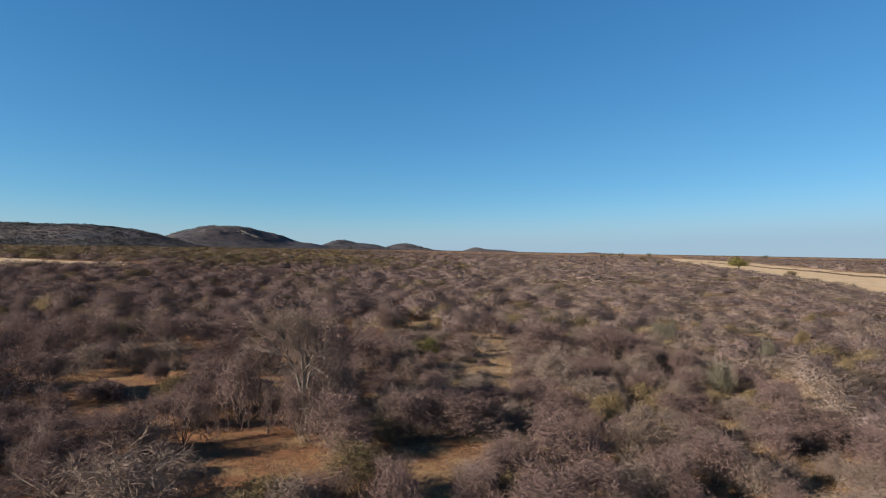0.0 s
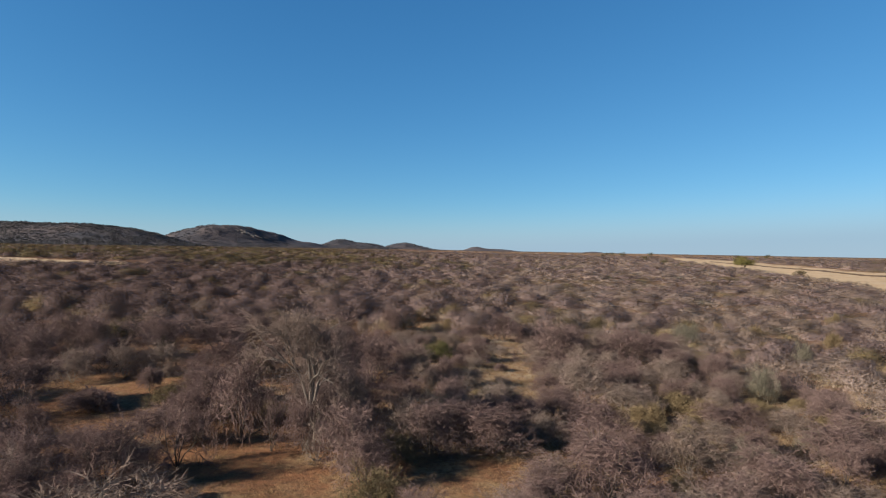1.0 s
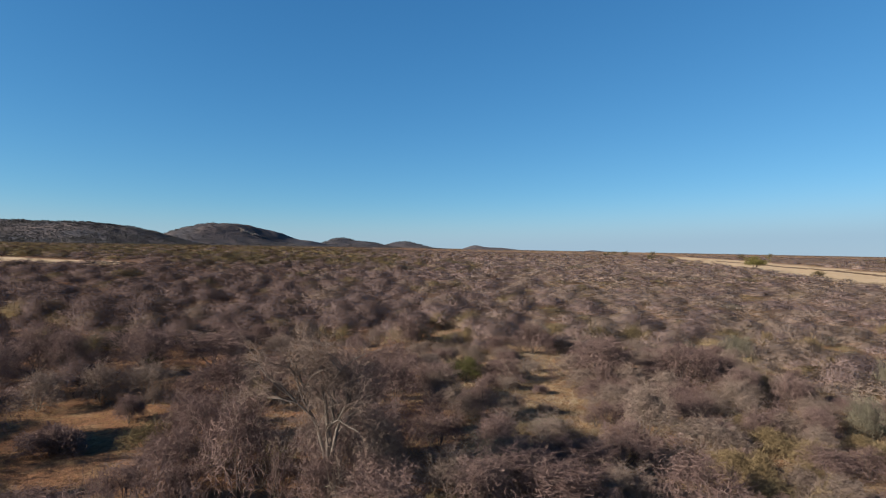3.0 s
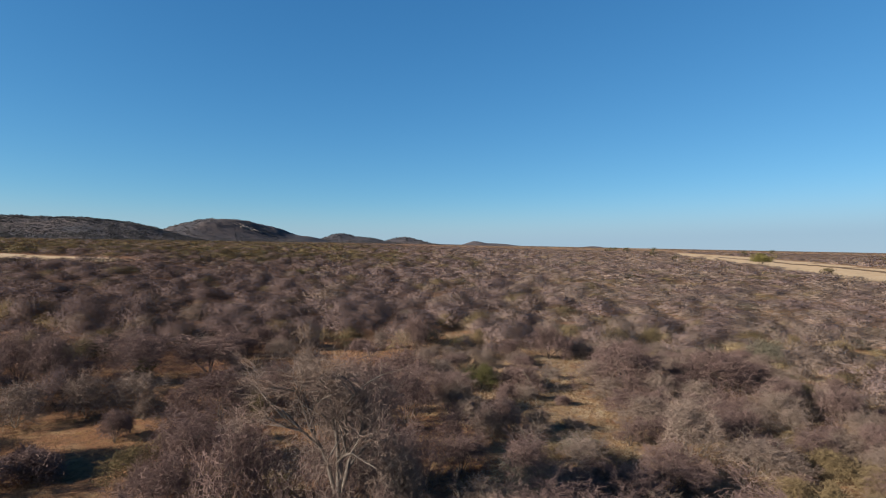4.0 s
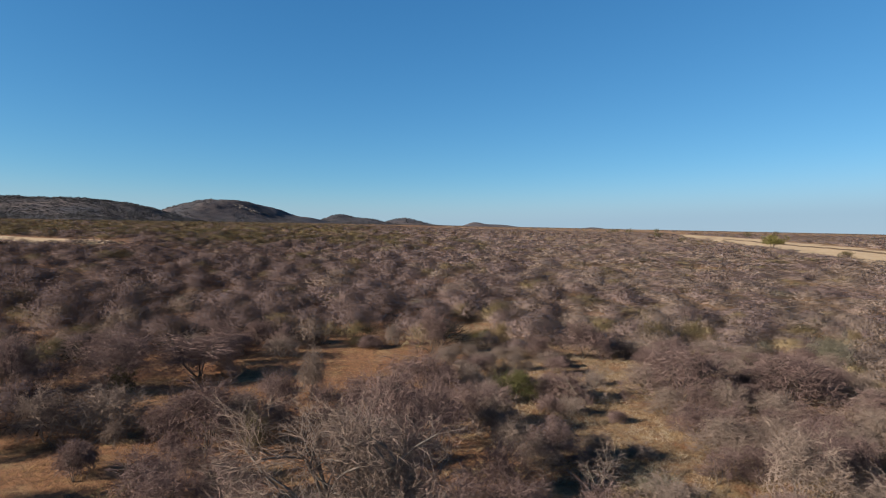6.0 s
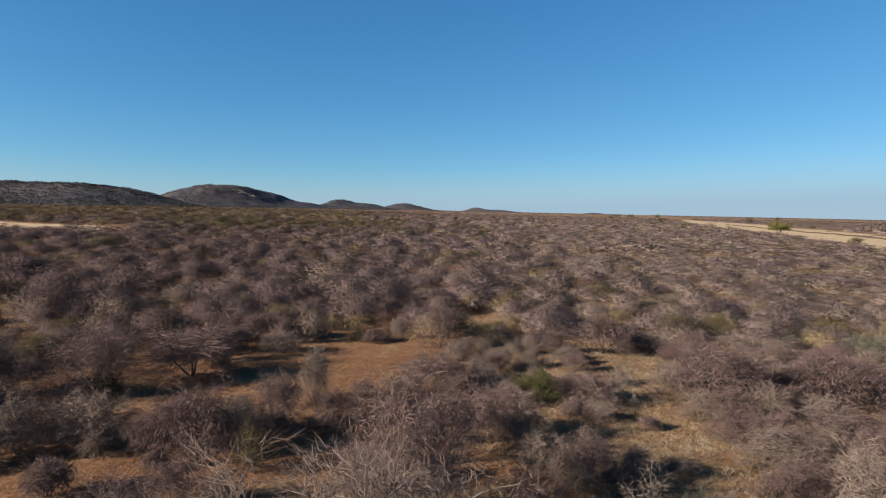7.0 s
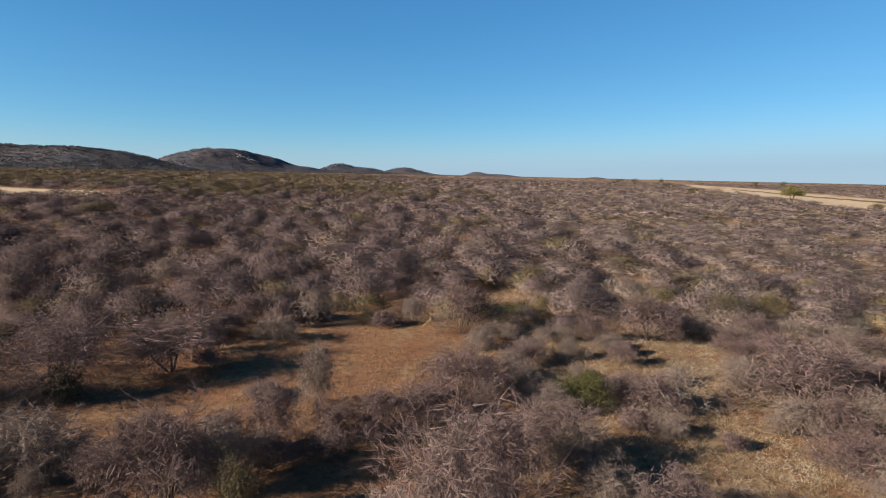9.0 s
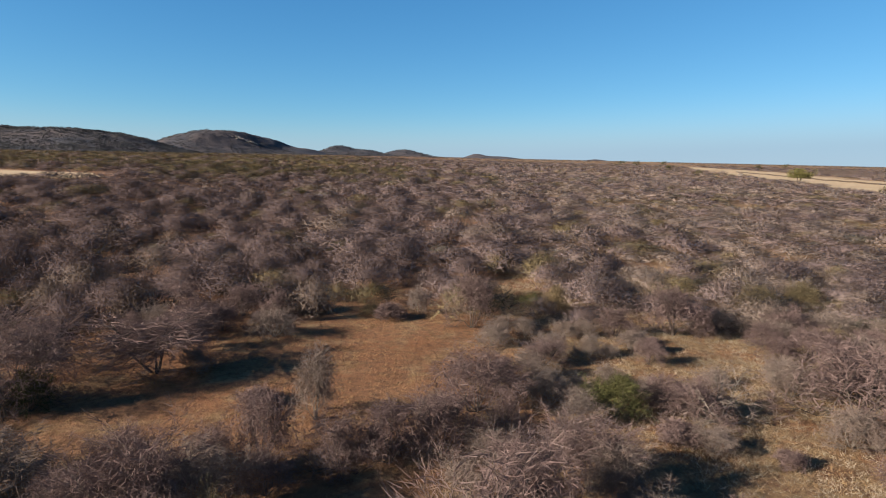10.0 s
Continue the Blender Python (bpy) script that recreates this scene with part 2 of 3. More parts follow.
def berm():
    m, nt, s = shader("berm_soil", 0.95)
    f = noise_of(nt, 0.8, 5.0, 0.7)
    nt.links.new(mix(nt, steps(nt, f, 0.4, 0.7), (0.036, 0.025, 0.017), (0.072, 0.049, 0.031)), s.inputs["Base Color"])
    bump(nt, s, f, 0.8, 0.2)
    ob = ribbon("earth_berm", strip_y[strip_y < 700], lambda y: 207 + 0.24 * (y - 281), lambda y: 1.8 + 0 * y, 9,
                lambda v: 0.25 + 0.75 * np.sin(np.pi * v), m)
    return tagged(ob, "low dark earth berm along the sandy track", "berm", kind="structure")


berm()


def side_clearing():
    xs, s = np.linspace(-330, -112, 90), np.linspace(0, 1, 12)
    gx, gs = np.meshgrid(xs, s, indexing="ij")
    near = 221 + 0.62 * (gx + 117) + 1.2 * rolling(gx, gx * 0, 9.0)
    far = np.maximum(246 - 0.25 * (gx + 120), near + 1) - 18 * ease(gx, -135, -112) + 1.0 * rolling(gx, gx * 0, 7.0, 2.0)
    y = near + gs * (far - near)
    verts = np.stack([gx, y, land(gx, y) + 0.12], -1).reshape(-1, 3)
    i, j = np.meshgrid(np.arange(11), np.arange(89))
    a = (j * 12 + i).ravel()
    ob = new("sandy_clearing", mesh_of("sandy_clearing", verts, np.stack([a, a + 12, a + 13, a + 1], -1), pale_sand, True))
    tagged(ob, "pale sandy clearing among the bushes below the hill", "clearing", kind="structure")


side_clearing()


# ---- hills ----
def hill(y, bumps, depth, x0, x1, label, step, lean=1.0, bend=0.0):
    """bumps: centre x, height, half width, power of its fall; lean below 1 makes the side towards +x the steeper one; bend swings the ridge back beyond its crest."""
    def rise(gx, gy):
        swing = bend * np.maximum(0, gx - bumps[0][0])
        h = sum(a * np.exp(-np.abs((gx - c) / np.where(gx > c, w * lean, w)) ** p) for c, a, w, p in bumps)
        rough = 1 + 0.03 * rolling(gx, gy, 38.0, y) + 0.03 * rolling(gx, gy, 13.0, y)
        return land(gx, gy) - 1.5 + h * rough * np.exp(-np.abs((gy - y - swing) / depth) ** 2.2)
    ob = sheet("hill", np.arange(x0, x1, step), np.arange(y - 2.2 * depth, y + 2.2 * depth + bend * 420, step), rise, hazy_hill_soil)
    tagged(ob, label, "hill", group="hills on the horizon", kind="structure")
    return rise


HILLS = [
    (1300, [(-936, 47.5, 344, 5.4)], 190, -1500, -420, "low scrub-covered hill with a long flat dark crest", 9),
    (2000, [(-752, 70, 178, 2.5), (-598, 36, 92, 2.0), (-491, 19, 66, 2.0)], 190, -1300, -280, "rounded brown hill with a pale rock outcrop", 10, 0.70, 0.9),
    (2600, [(-455, 33, 62, 2.4), (-340, 25, 95, 2.2)], 220, -760, -40, "low brown hill with thin scrub", 11),
    (3300, [(-235, 32, 85, 2.6), (-130, 15, 75, 2.2)], 220, -620, 160, "low blue-grey distant hill", 12),
    (3800, [(195, 22, 58, 2.2), (330, 16, 130, 2.4)], 220, -60, 720, "long low distant hill", 13),
    (4300, [(1074, 11, 55, 2.0), (-100, 7, 160, 2.0)], 200, -500, 1400, "small distant hump on the skyline", 16),
]
rises = [hill(*h) for h in HILLS]


# ---- bush growth ----
def unit(v):
    return v / np.maximum(np.linalg.norm(v, axis=-1, keepdims=True), 1e-9)


def skeleton(rng, stems, forks, tilt, wander, lift, shrink=0.72, spread=0.55):
    """Levels of branches of a bush about 1 high: arrays of starts, bends and ends."""
    az = (np.arange(stems) + rng.uniform(-0.3, 0.3, stems)) * 2 * np.pi / stems
    tl = np.radians(rng.uniform(*tilt, stems))
    d = np.stack([np.sin(tl) * np.cos(az), np.sin(tl) * np.sin(az), np.cos(tl)], -1)
    a = np.stack([np.cos(az), np.sin(az), 0 * az], -1) * rng.uniform(0.01, 0.05, (stems, 1))
    size = rng.uniform(0.34, 0.52, stems)
    levels = []
    for n, k in enumerate([0, *forks]):
        if k:
            pick = np.repeat(np.arange(len(a)), k)
            f = rng.uniform(0.35, 1.0, len(pick))
            f[::k] = 1.0
            start = np.where(f[:, None] < 0.5, a[pick] + (b[pick] - a[pick]) * f[:, None] * 2, b[pick] + (c[pick] - b[pick]) * (f[:, None] * 2 - 1))
            d = unit(unit(c[pick] - b[pick]) + rng.normal(0, wander, (len(pick), 3)) + np.array([0, 0, lift]))
            if n >= len(forks) - 1:
                d = unit(d * np.array([1, 1, spread]))
            size = size[pick] * shrink * rng.uniform(0.75, 1.25, len(pick))
            a = start
        b = a + d * size[:, None] * 0.5
        c = b + unit(d + rng.normal(0, 0.25, d.shape) + np.array([0, 0, lift * 0.4])) * size[:, None] * 0.5
        levels.append((a, b, c))
    return levels


def tube(p, q, r0, r1, sides=3):
    d = unit(q - p)
    s = unit(np.cross(d, np.where(np.abs(d[:, 2:]) > 0.9, [[1.0, 0, 0]], [[0, 0, 1.0]])))
    t = np.cross(d, s)
    n = len(p)
    rings = []
    for o, r in ((p, r0), (q, r1)):
        for k in range(sides):
            w = 2 * np.pi * k / sides
            rings.append(o + (s * np.cos(w) + t * np.sin(w)) * np.reshape(r, (-1, 1)))
    v = np.stack(rings, 1).reshape(-1, 3)
    f = []
    for k in range(sides):
        k2 = (k + 1) % sides
        f += [[k, k2, sides + k2], [k, sides + k2, sides + k]]
    return v, (np.array(f)[None] + (np.arange(n) * 2 * sides)[:, None, None]).reshape(-1, 3)


def spikes(p, q, r):
    d = unit(q - p)
    s = unit(np.cross(d, np.where(np.abs(d[:, 2:]) > 0.9, [[1.0, 0, 0]], [[0, 0, 1.0]])))
    t = np.cross(d, s)
    r = np.reshape(r, (-1, 1))
    v = np.stack([p + s * r, p + (-0.5 * s + 0.866 * t) * r, p + (-0.5 * s - 0.866 * t) * r, q], 1).reshape(-1, 3)
    return v, (np.array([[0, 1, 3], [1, 2, 3], [2, 0, 3]])[None] + (np.arange(len(p)) * 4)[:, None, None]).reshape(-1, 3)


def slivers(rng, p, q, w):
    s = unit(np.cross(unit(q - p), unit(rng.normal(0, 1, p.shape)))) * np.reshape(w, (-1, 1)) * 0.5
    v = np.stack([p - s, p + s, q], 1).reshape(-1, 3)
    return v, np.arange(len(v)).reshape(-1, 3)


def joined(pieces):
    verts, faces, n = [], [], 0
    for v, f in pieces:
        verts.append(v)
        faces.append(f + n)
        n += len(v)
    return np.concatenate(verts), np.concatenate(faces)


def fitted(levels, radius, height, flat=0.0):
    """Scale a skeleton to a spread and a height in metres, its crown pressed flat at the top by 'flat'."""
    ends = np.concatenate([l[2] for l in levels])
    h = np.percentile(ends[:, 2], 98)
    r = np.percentile(np.hypot(ends[:, 0], ends[:, 1]), 95)
    out = []
    for l in levels:
        made = []
        for v in l:
            z = v[:, 2] / h
            z = z * (1 - flat) + flat * np.tanh(z * 1.6) / np.tanh(1.6)
            made.append(np.stack([v[:, 0] * radius / r, v[:, 1] * radius / r, np.maximum(z * height, -0.05)], -1))
        out.append(made)
    return out


FORM = {  # stems, forks, tilt, wander, lift, flat, stem radius, twig radius
    "thorn": (7, (4, 5, 5, 6), (8, 78), 0.50, 0.04, 0.50, 0.028, 0.0068),
    "pale": (7, (4, 4, 5, 6), (10, 78), 0.52, 0.02, 0.45, 0.030, 0.0075),
    "dead": (6, (3, 4, 4, 3), (35, 85), 0.50, -0.05, 0.10, 0.045, 0.0130),
    "vase": (5, (4, 4, 4, 5), (8, 55), 0.42, 0.04, 0.35, 0.035, 0.0115),
    "flat": (3, (5, 5, 5, 6), (10, 50), 0.55, -0.02, 0.60, 0.070, 0.0150),
    "low": (8, (4, 5, 6), (15, 85), 0.45, 0.03, 0.10, 0.015, 0.0080),
    "straw": (10, (4, 5, 6), (5, 75), 0.42, 0.08, 0.10, 0.012, 0.0085),
    "silver": (8, (4, 5, 6), (15, 80), 0.42, 0.04, 0.10, 0.018, 0.0085),
    "green": (6, (4, 4, 5), (12, 78), 0.45, 0.02, 0.20, 0.030, 0.0140),
    "olive": (7, (4, 4, 4, 5), (10, 78), 0.44, 0.05, 0.20, 0.025, 0.0075),
}


def dome(r, count, k):
    """Places and normals on a lobed dome, 1 in radius and 1 high."""
    az, rho = r.uniform(0, 2 * np.pi, count), r.uniform(0.0, 1.0, count) ** 0.6
    lobe = 1 + 0.20 * np.sin(3 * az + k) + 0.13 * np.sin(5 * az + 2.1 * k)
    hump = 0.10 * np.sin(4 * rho * np.cos(az) + k) * np.sin(4 * rho * np.sin(az) + 2 * k)
    z = 0.16 + 0.84 * np.sqrt(np.maximum(1 - rho ** 2, 0)) + hump
    p = np.stack([rho * lobe * np.cos(az), rho * lobe * np.sin(az), z], -1)
    return p, unit(np.stack([rho * np.cos(az), rho * np.sin(az), 0.9 * np.sqrt(np.maximum(1 - rho ** 2, 0)) + 0.08], -1))


def leaves(rng, p, count, spread, size):
    at = p[rng.integers(0, len(p), count)] + rng.normal(0, spread, (count, 3))
    d = unit(rng.normal(0, 1, (count, 3)))
    return slivers(rng, at, at + d * rng.uniform(0.6, 1.3, (count, 1)) * size, size * 0.6 * np.ones(count))


def bush_meshes(form, colour, seed, radius, height):
    """The two meshes of a bush: its stems, and its crown of twigs."""
    rng = np.random.default_rng(seed)
    stems, forks, tilt, wander, lift, flat, stem_r, twig_r = FORM[form]
    levels = fitted(skeleton(rng, stems, forks, tilt, wander, lift), radius, height, flat)
    wood, crown = [], []
    rad = stem_r * height / 2.5
    for k, (a, b, c) in enumerate(levels):
        left = len(levels) - 1 - k
        if k <= 1:
            wood += [tube(a, b, rad * 0.95 ** k + 0 * a[:, 0], rad * 0.75 + 0 * a[:, 0], 4 if k == 0 else 3), tube(b, c, rad * 0.75 + 0 * a[:, 0], rad * 0.5 + 0 * a[:, 0], 4 if k == 0 else 3)]
        elif left >= 2:
            wood.append(spikes(a, c + (c - a) * 0.4, max(rad, twig_r * 1.5) + 0 * a[:, 0]))
        elif left == 1:
            crown.append(slivers(rng, a, c, twig_r * 2.4 * np.ones(len(a))))
        else:
            crown.append(slivers(rng, a, c + (c - a) * 0.15, twig_r * 2.2 * rng.uniform(0.7, 1.3, len(a))))
        rad *= 0.55
    if form not in ("dead", "vase"):
        fill, wide = (5200, 0.024) if radius > 3 else (2000, 0.026)
        p, n = dome(rng, fill, seed)
        p = p * rng.uniform(0.5, 0.92, (fill, 1)) * np.array([radius, radius, height])
        d = unit(np.cross(n, unit(rng.normal(0, 1, p.shape))) + 0.5 * rng.normal(0, 1, p.shape)) * rng.uniform(0.2, 0.5, (fill, 1))
        crown.append(slivers(rng, p - d * 0.5, p + d * 0.5, wide * rng.uniform(0.6, 1.4, fill)))
    if form in ("green", "silver", "straw", "olive"):
        crown.append(leaves(rng, levels[-1][2], {"green": 1800, "silver": 900, "straw": 700, "olive": 700}[form], 0.07, 0.075))
    bark = bark_mat["pale" if form in ("dead", "pale") else "dark"]
    v, f = joined(wood)
    w, g = joined(crown)
    return mesh_of("trunk", v, f, bark), mesh_of("crown", w, g, twig_mat[colour])


LABELS = {
    "thorn": ("bare purplish-brown thorn bush with a dense crown of fine twigs", "bush"),
    "pale": ("bare bush of bleached grey tangled branches on red sand", "bush"),
    "dead": ("sprawling dead bush of bleached bare branches", "dead bush"),
    "vase": ("small bare vase-shaped tree with dark stems on red sand", "small tree"),
    "flat": ("bare flat-topped thorn tree casting a wide shadow", "tree"),
    "big": ("large dark bare thorn tree with a rounded twiggy crown", "tree"),
    "low": ("knee-high bare brown shrub on sandy ground", "shrub"),
    "straw": ("straw-yellow dry shrub among bare thorn bushes", "shrub"),
    "silver": ("silver-grey leafy shrub among bare bushes", "shrub"),
    "green": ("dark green leafy shrub among bare bushes", "shrub"),
    "olive": ("sparse olive-green shrub with thin twigs", "shrub"),
}
NAMES = {"thorn": "thorn_bush", "pale": "grey_bush", "dead": "dead_bush", "vase": "small_tree", "flat": "flat_topped_tree", "big": "thorn_tree", "low": "low_shrub",
         "straw": "straw_shrub", "silver": "silver_shrub", "green": "green_shrub", "olive": "olive_shrub"}
COLOUR = {"thorn": "thorn", "pale": "pale", "dead": "pale", "vase": "thorn", "flat": "thorn", "big": "thorn", "low": "thorn", "straw": "straw", "silver": "silver", "green": "green", "olive": "olive"}
BASE = {"thorn": (2.0, 2.8), "pale": (2.0, 2.5), "dead": (2.0, 2.4), "vase": (2.0, 3.0), "flat": (3.6, 3.3), "big": (3.2, 4.2), "low": (1.1, 1.2), "straw": (1.6, 1.6), "silver": (2.2, 2.0), "green": (1.8, 2.4), "olive": (1.9, 2.6)}
VARIANTS = {"big": 2, "thorn": 7, "pale": 4, "dead": 2, "vase": 2, "low": 3, "straw": 3}
stock = {}
for form in NAMES:
    for k in range(VARIANTS.get(form, 1)):
        grown = "thorn" if form == "big" else form
        stock[form, k] = bush_meshes(grown, COLOUR[form], 100 + 17 * k + len(stock), *BASE[form])
put_rng = np.random.default_rng(5)


def bush(form, x, y, radius, height):
    """One bush as a thing: an empty at its foot with a trunk and a crown."""
    k = int(put_rng.integers(VARIANTS.get(form, 1)))
    ob = new(NAMES[form])
    br, bh = BASE[form]
    ob.location = (x, y, float(land(x, y)) - 0.03)
    ob.rotation_euler = (0, 0, put_rng.uniform(0, 6.28))
    ob.scale = (radius / br, radius / br, height / bh)
    tagged(ob, *LABELS[form], group="bushes of the savanna")
    for name, me in zip(("trunk", "crown"), stock[form, k]):
        part(name, me, ob)
    return ob


# ---- the bushes that can be told apart: x, y, spread, height ----
VASE_AT = [
    (-16.3, 38.1, 1.9, 3.3), (-19.8, 40.5, 1.3, 2.7), (-11.6, 41.0, 0.9, 3.5), (-26.5, 55.7, 0.9, 2.0), (7.9, 56.9, 1.1, 1.7),
]
THORN_AT = [
    (-7.6, 61.2, 2.6, 4.2),
    (2.6, 28.5, 1.7, 2.4), (-19.5, 28.5, 2.2, 2.5), (8.4, 29.4, 2.3, 2.7), (7.5, 33.4, 3.3, 3.9), (-25.4, 36.5, 2.5, 2.5), (-23.0, 39.8, 2.3, 1.8),
    (-9.6, 41.1, 1.7, 3.3), (-1.6, 41.1, 2.2, 3.3), (2.2, 41.6, 3.4, 2.8), (-19.3, 42.0, 2.2, 2.5), (-16.9, 42.1, 1.5, 2.3), (0.9, 42.5, 3.4, 3.1),
    (9.3, 42.6, 3.0, 3.3), (-14.1, 42.6, 2.6, 5.9), (-27.9, 49.8, 2.0, 1.6), (-33.6, 50.1, 3.0, 4.1), (-3.8, 51.7, 2.4, 2.3), (8.8, 57.6, 1.6, 1.8),
    (-21.3, 60.6, 2.6, 4.4), (-24.7, 61.9, 1.7, 2.3),
]
THORN_AT_MORE = [
    (-18.0, 64.2, 1.3, 1.9), (-4.5, 65.0, 2.5, 3.3), (-24.4, 65.1, 1.9, 2.4), (-10.7, 68.0, 2.3, 3.2), (-7.6, 69.7, 1.3, 2.9),
    (3.1, 72.2, 2.6, 2.4), (20.8, 72.3, 4.2, 4.2), (12.2, 72.6, 4.4, 4.6), (-8.8, 73.0, 3.5, 3.5), (1.9, 73.3, 1.9, 2.1), (-3.9, 80.3, 1.8, 1.9),
    (3.5, 80.8, 1.4, 1.7), (-27.9, 86.5, 2.2, 2.2), (3.3, 88.1, 1.9, 2.4), (8.0, 88.4, 3.4, 4.1), (-8.3, 89.5, 2.3, 4.6), (-27.6, 90.7, 2.2, 2.8),
    (-33.6, 92.5, 3.1, 2.5),
]
LOW_AT = [
    (-29.7, 41.0, 2.0, 1.8), (-28.4, 49.9, 2.3, 1.8), (-26.8, 56.6, 1.2, 2.0), (-23.2, 59.7, 0.9, 1.3), (-15.4, 67.6, 0.8, 0.8), (-13.9, 68.4, 0.6, 1.4),
    (-20.9, 72.9, 1.4, 0.9), (-15.3, 91.7, 1.7, 1.5), (-22.0, 93.5, 1.5, 1.4),
]
DEAD_AT = [
    (-8.4, 39.5, 1.2, 3.1), (0.8, 56.0, 2.0, 2.3), (4.3, 72.0, 2.8, 2.6),
]
OLIVE_AT = [
    (-3.7, 30.2, 2.2, 3.3), (-21.9, 49.1, 2.1, 2.3), (-18.1, 59.6, 1.1, 2.8), (18.0, 94.4, 2.5, 3.3), (23.4, 97.2, 2.3, 3.0),
]
PALE_AT = [
    (-14.2, 26.6, 3.9, 3.8), (-12.4, 29.5, 2.0, 2.0), (-18.4, 36.9, 1.8, 2.0), (13.7, 38.6, 2.3, 2.8), (-3.1, 43.1, 1.8, 3.3), (-6.9, 43.6, 1.8, 4.6),
    (10.9, 54.5, 2.3, 4.2), (-35.1, 58.6, 2.2, 3.2), (-27.3, 61.0, 0.8, 1.5), (-31.8, 61.4, 2.2, 3.4), (-20.2, 62.7, 2.4, 3.1), (-28.8, 63.1, 3.0, 3.3),
    (-3.8, 63.5, 1.6, 3.0), (-17.4, 71.2, 1.5, 4.1), (10.3, 75.6, 2.0, 2.3), (-26.3, 77.9, 1.3, 1.6), (-23.5, 85.3, 2.1, 2.3),
    (-4.1, 87.6, 1.4, 1.6), (0.5, 87.9, 1.3, 1.5),
]
PALE_AT_MORE = [
    (-12.9, 94.2, 1.3, 2.4),
]
STRAW_AT = [
    (4.1, 29.2, 1.1, 1.9), (11.6, 34.1, 1.0, 1.7), (14.1, 39.7, 1.1, 2.7), (14.1, 45.3, 1.0, 2.5), (23.5, 48.9, 0.7, 1.8), (19.4, 49.3, 1.5, 1.9),
    (1.9, 53.9, 0.8, 1.2), (43.6, 62.5, 1.8, 2.5), (26.9, 68.1, 1.1, 2.0), (39.3, 77.5, 2.0, 2.3), (51.5, 83.7, 1.4, 2.7), (44.2, 89.6, 1.5, 2.8),
    (-16.9, 92.9, 1.5, 1.0), (41.1, 94.1, 1.2, 2.6), (-0.1, 95.7, 1.5, 2.6), (66.1, 105.6, 1.5, 2.9),
]
GREEN_AT = [
    (-32.6, 71.5, 1.3, 2.4), (-1.2, 72.4, 2.0, 2.5),
]
SILVER_AT = [
    (26.9, 55.1, 1.5, 3.5), (3.8, 55.2, 2.0, 1.2), (38.9, 69.2, 1.2, 3.6), (32.5, 85.2, 2.4, 3.6),
]
BIG_AT = [
    (-9.7, 53.5, 3.1, 7.2), (-33.8, 72.8, 4.3, 5.0), (-41.0, 61.5, 3.2, 5.0), (-43.0, 70.0, 3.4, 5.4), (-46.5, 65.5, 3.3, 5.0), (-39.6, 69.2, 3.2, 5.2),
]
FLAT_AT = [
    (-28.8, 77.6, 4.3, 3.9),
]
PLACES = {"vase": VASE_AT, "thorn": THORN_AT + THORN_AT_MORE, "low": LOW_AT, "dead": DEAD_AT, "olive": OLIVE_AT, "pale": PALE_AT + PALE_AT_MORE, "straw": STRAW_AT, "green": GREEN_AT, "silver": SILVER_AT, "big": BIG_AT, "flat": FLAT_AT}
known = [(f, *p) for f, rows in PLACES.items() for p in rows]
for f, x, y, r, h in known:
    bush(f, x, y, r, h)


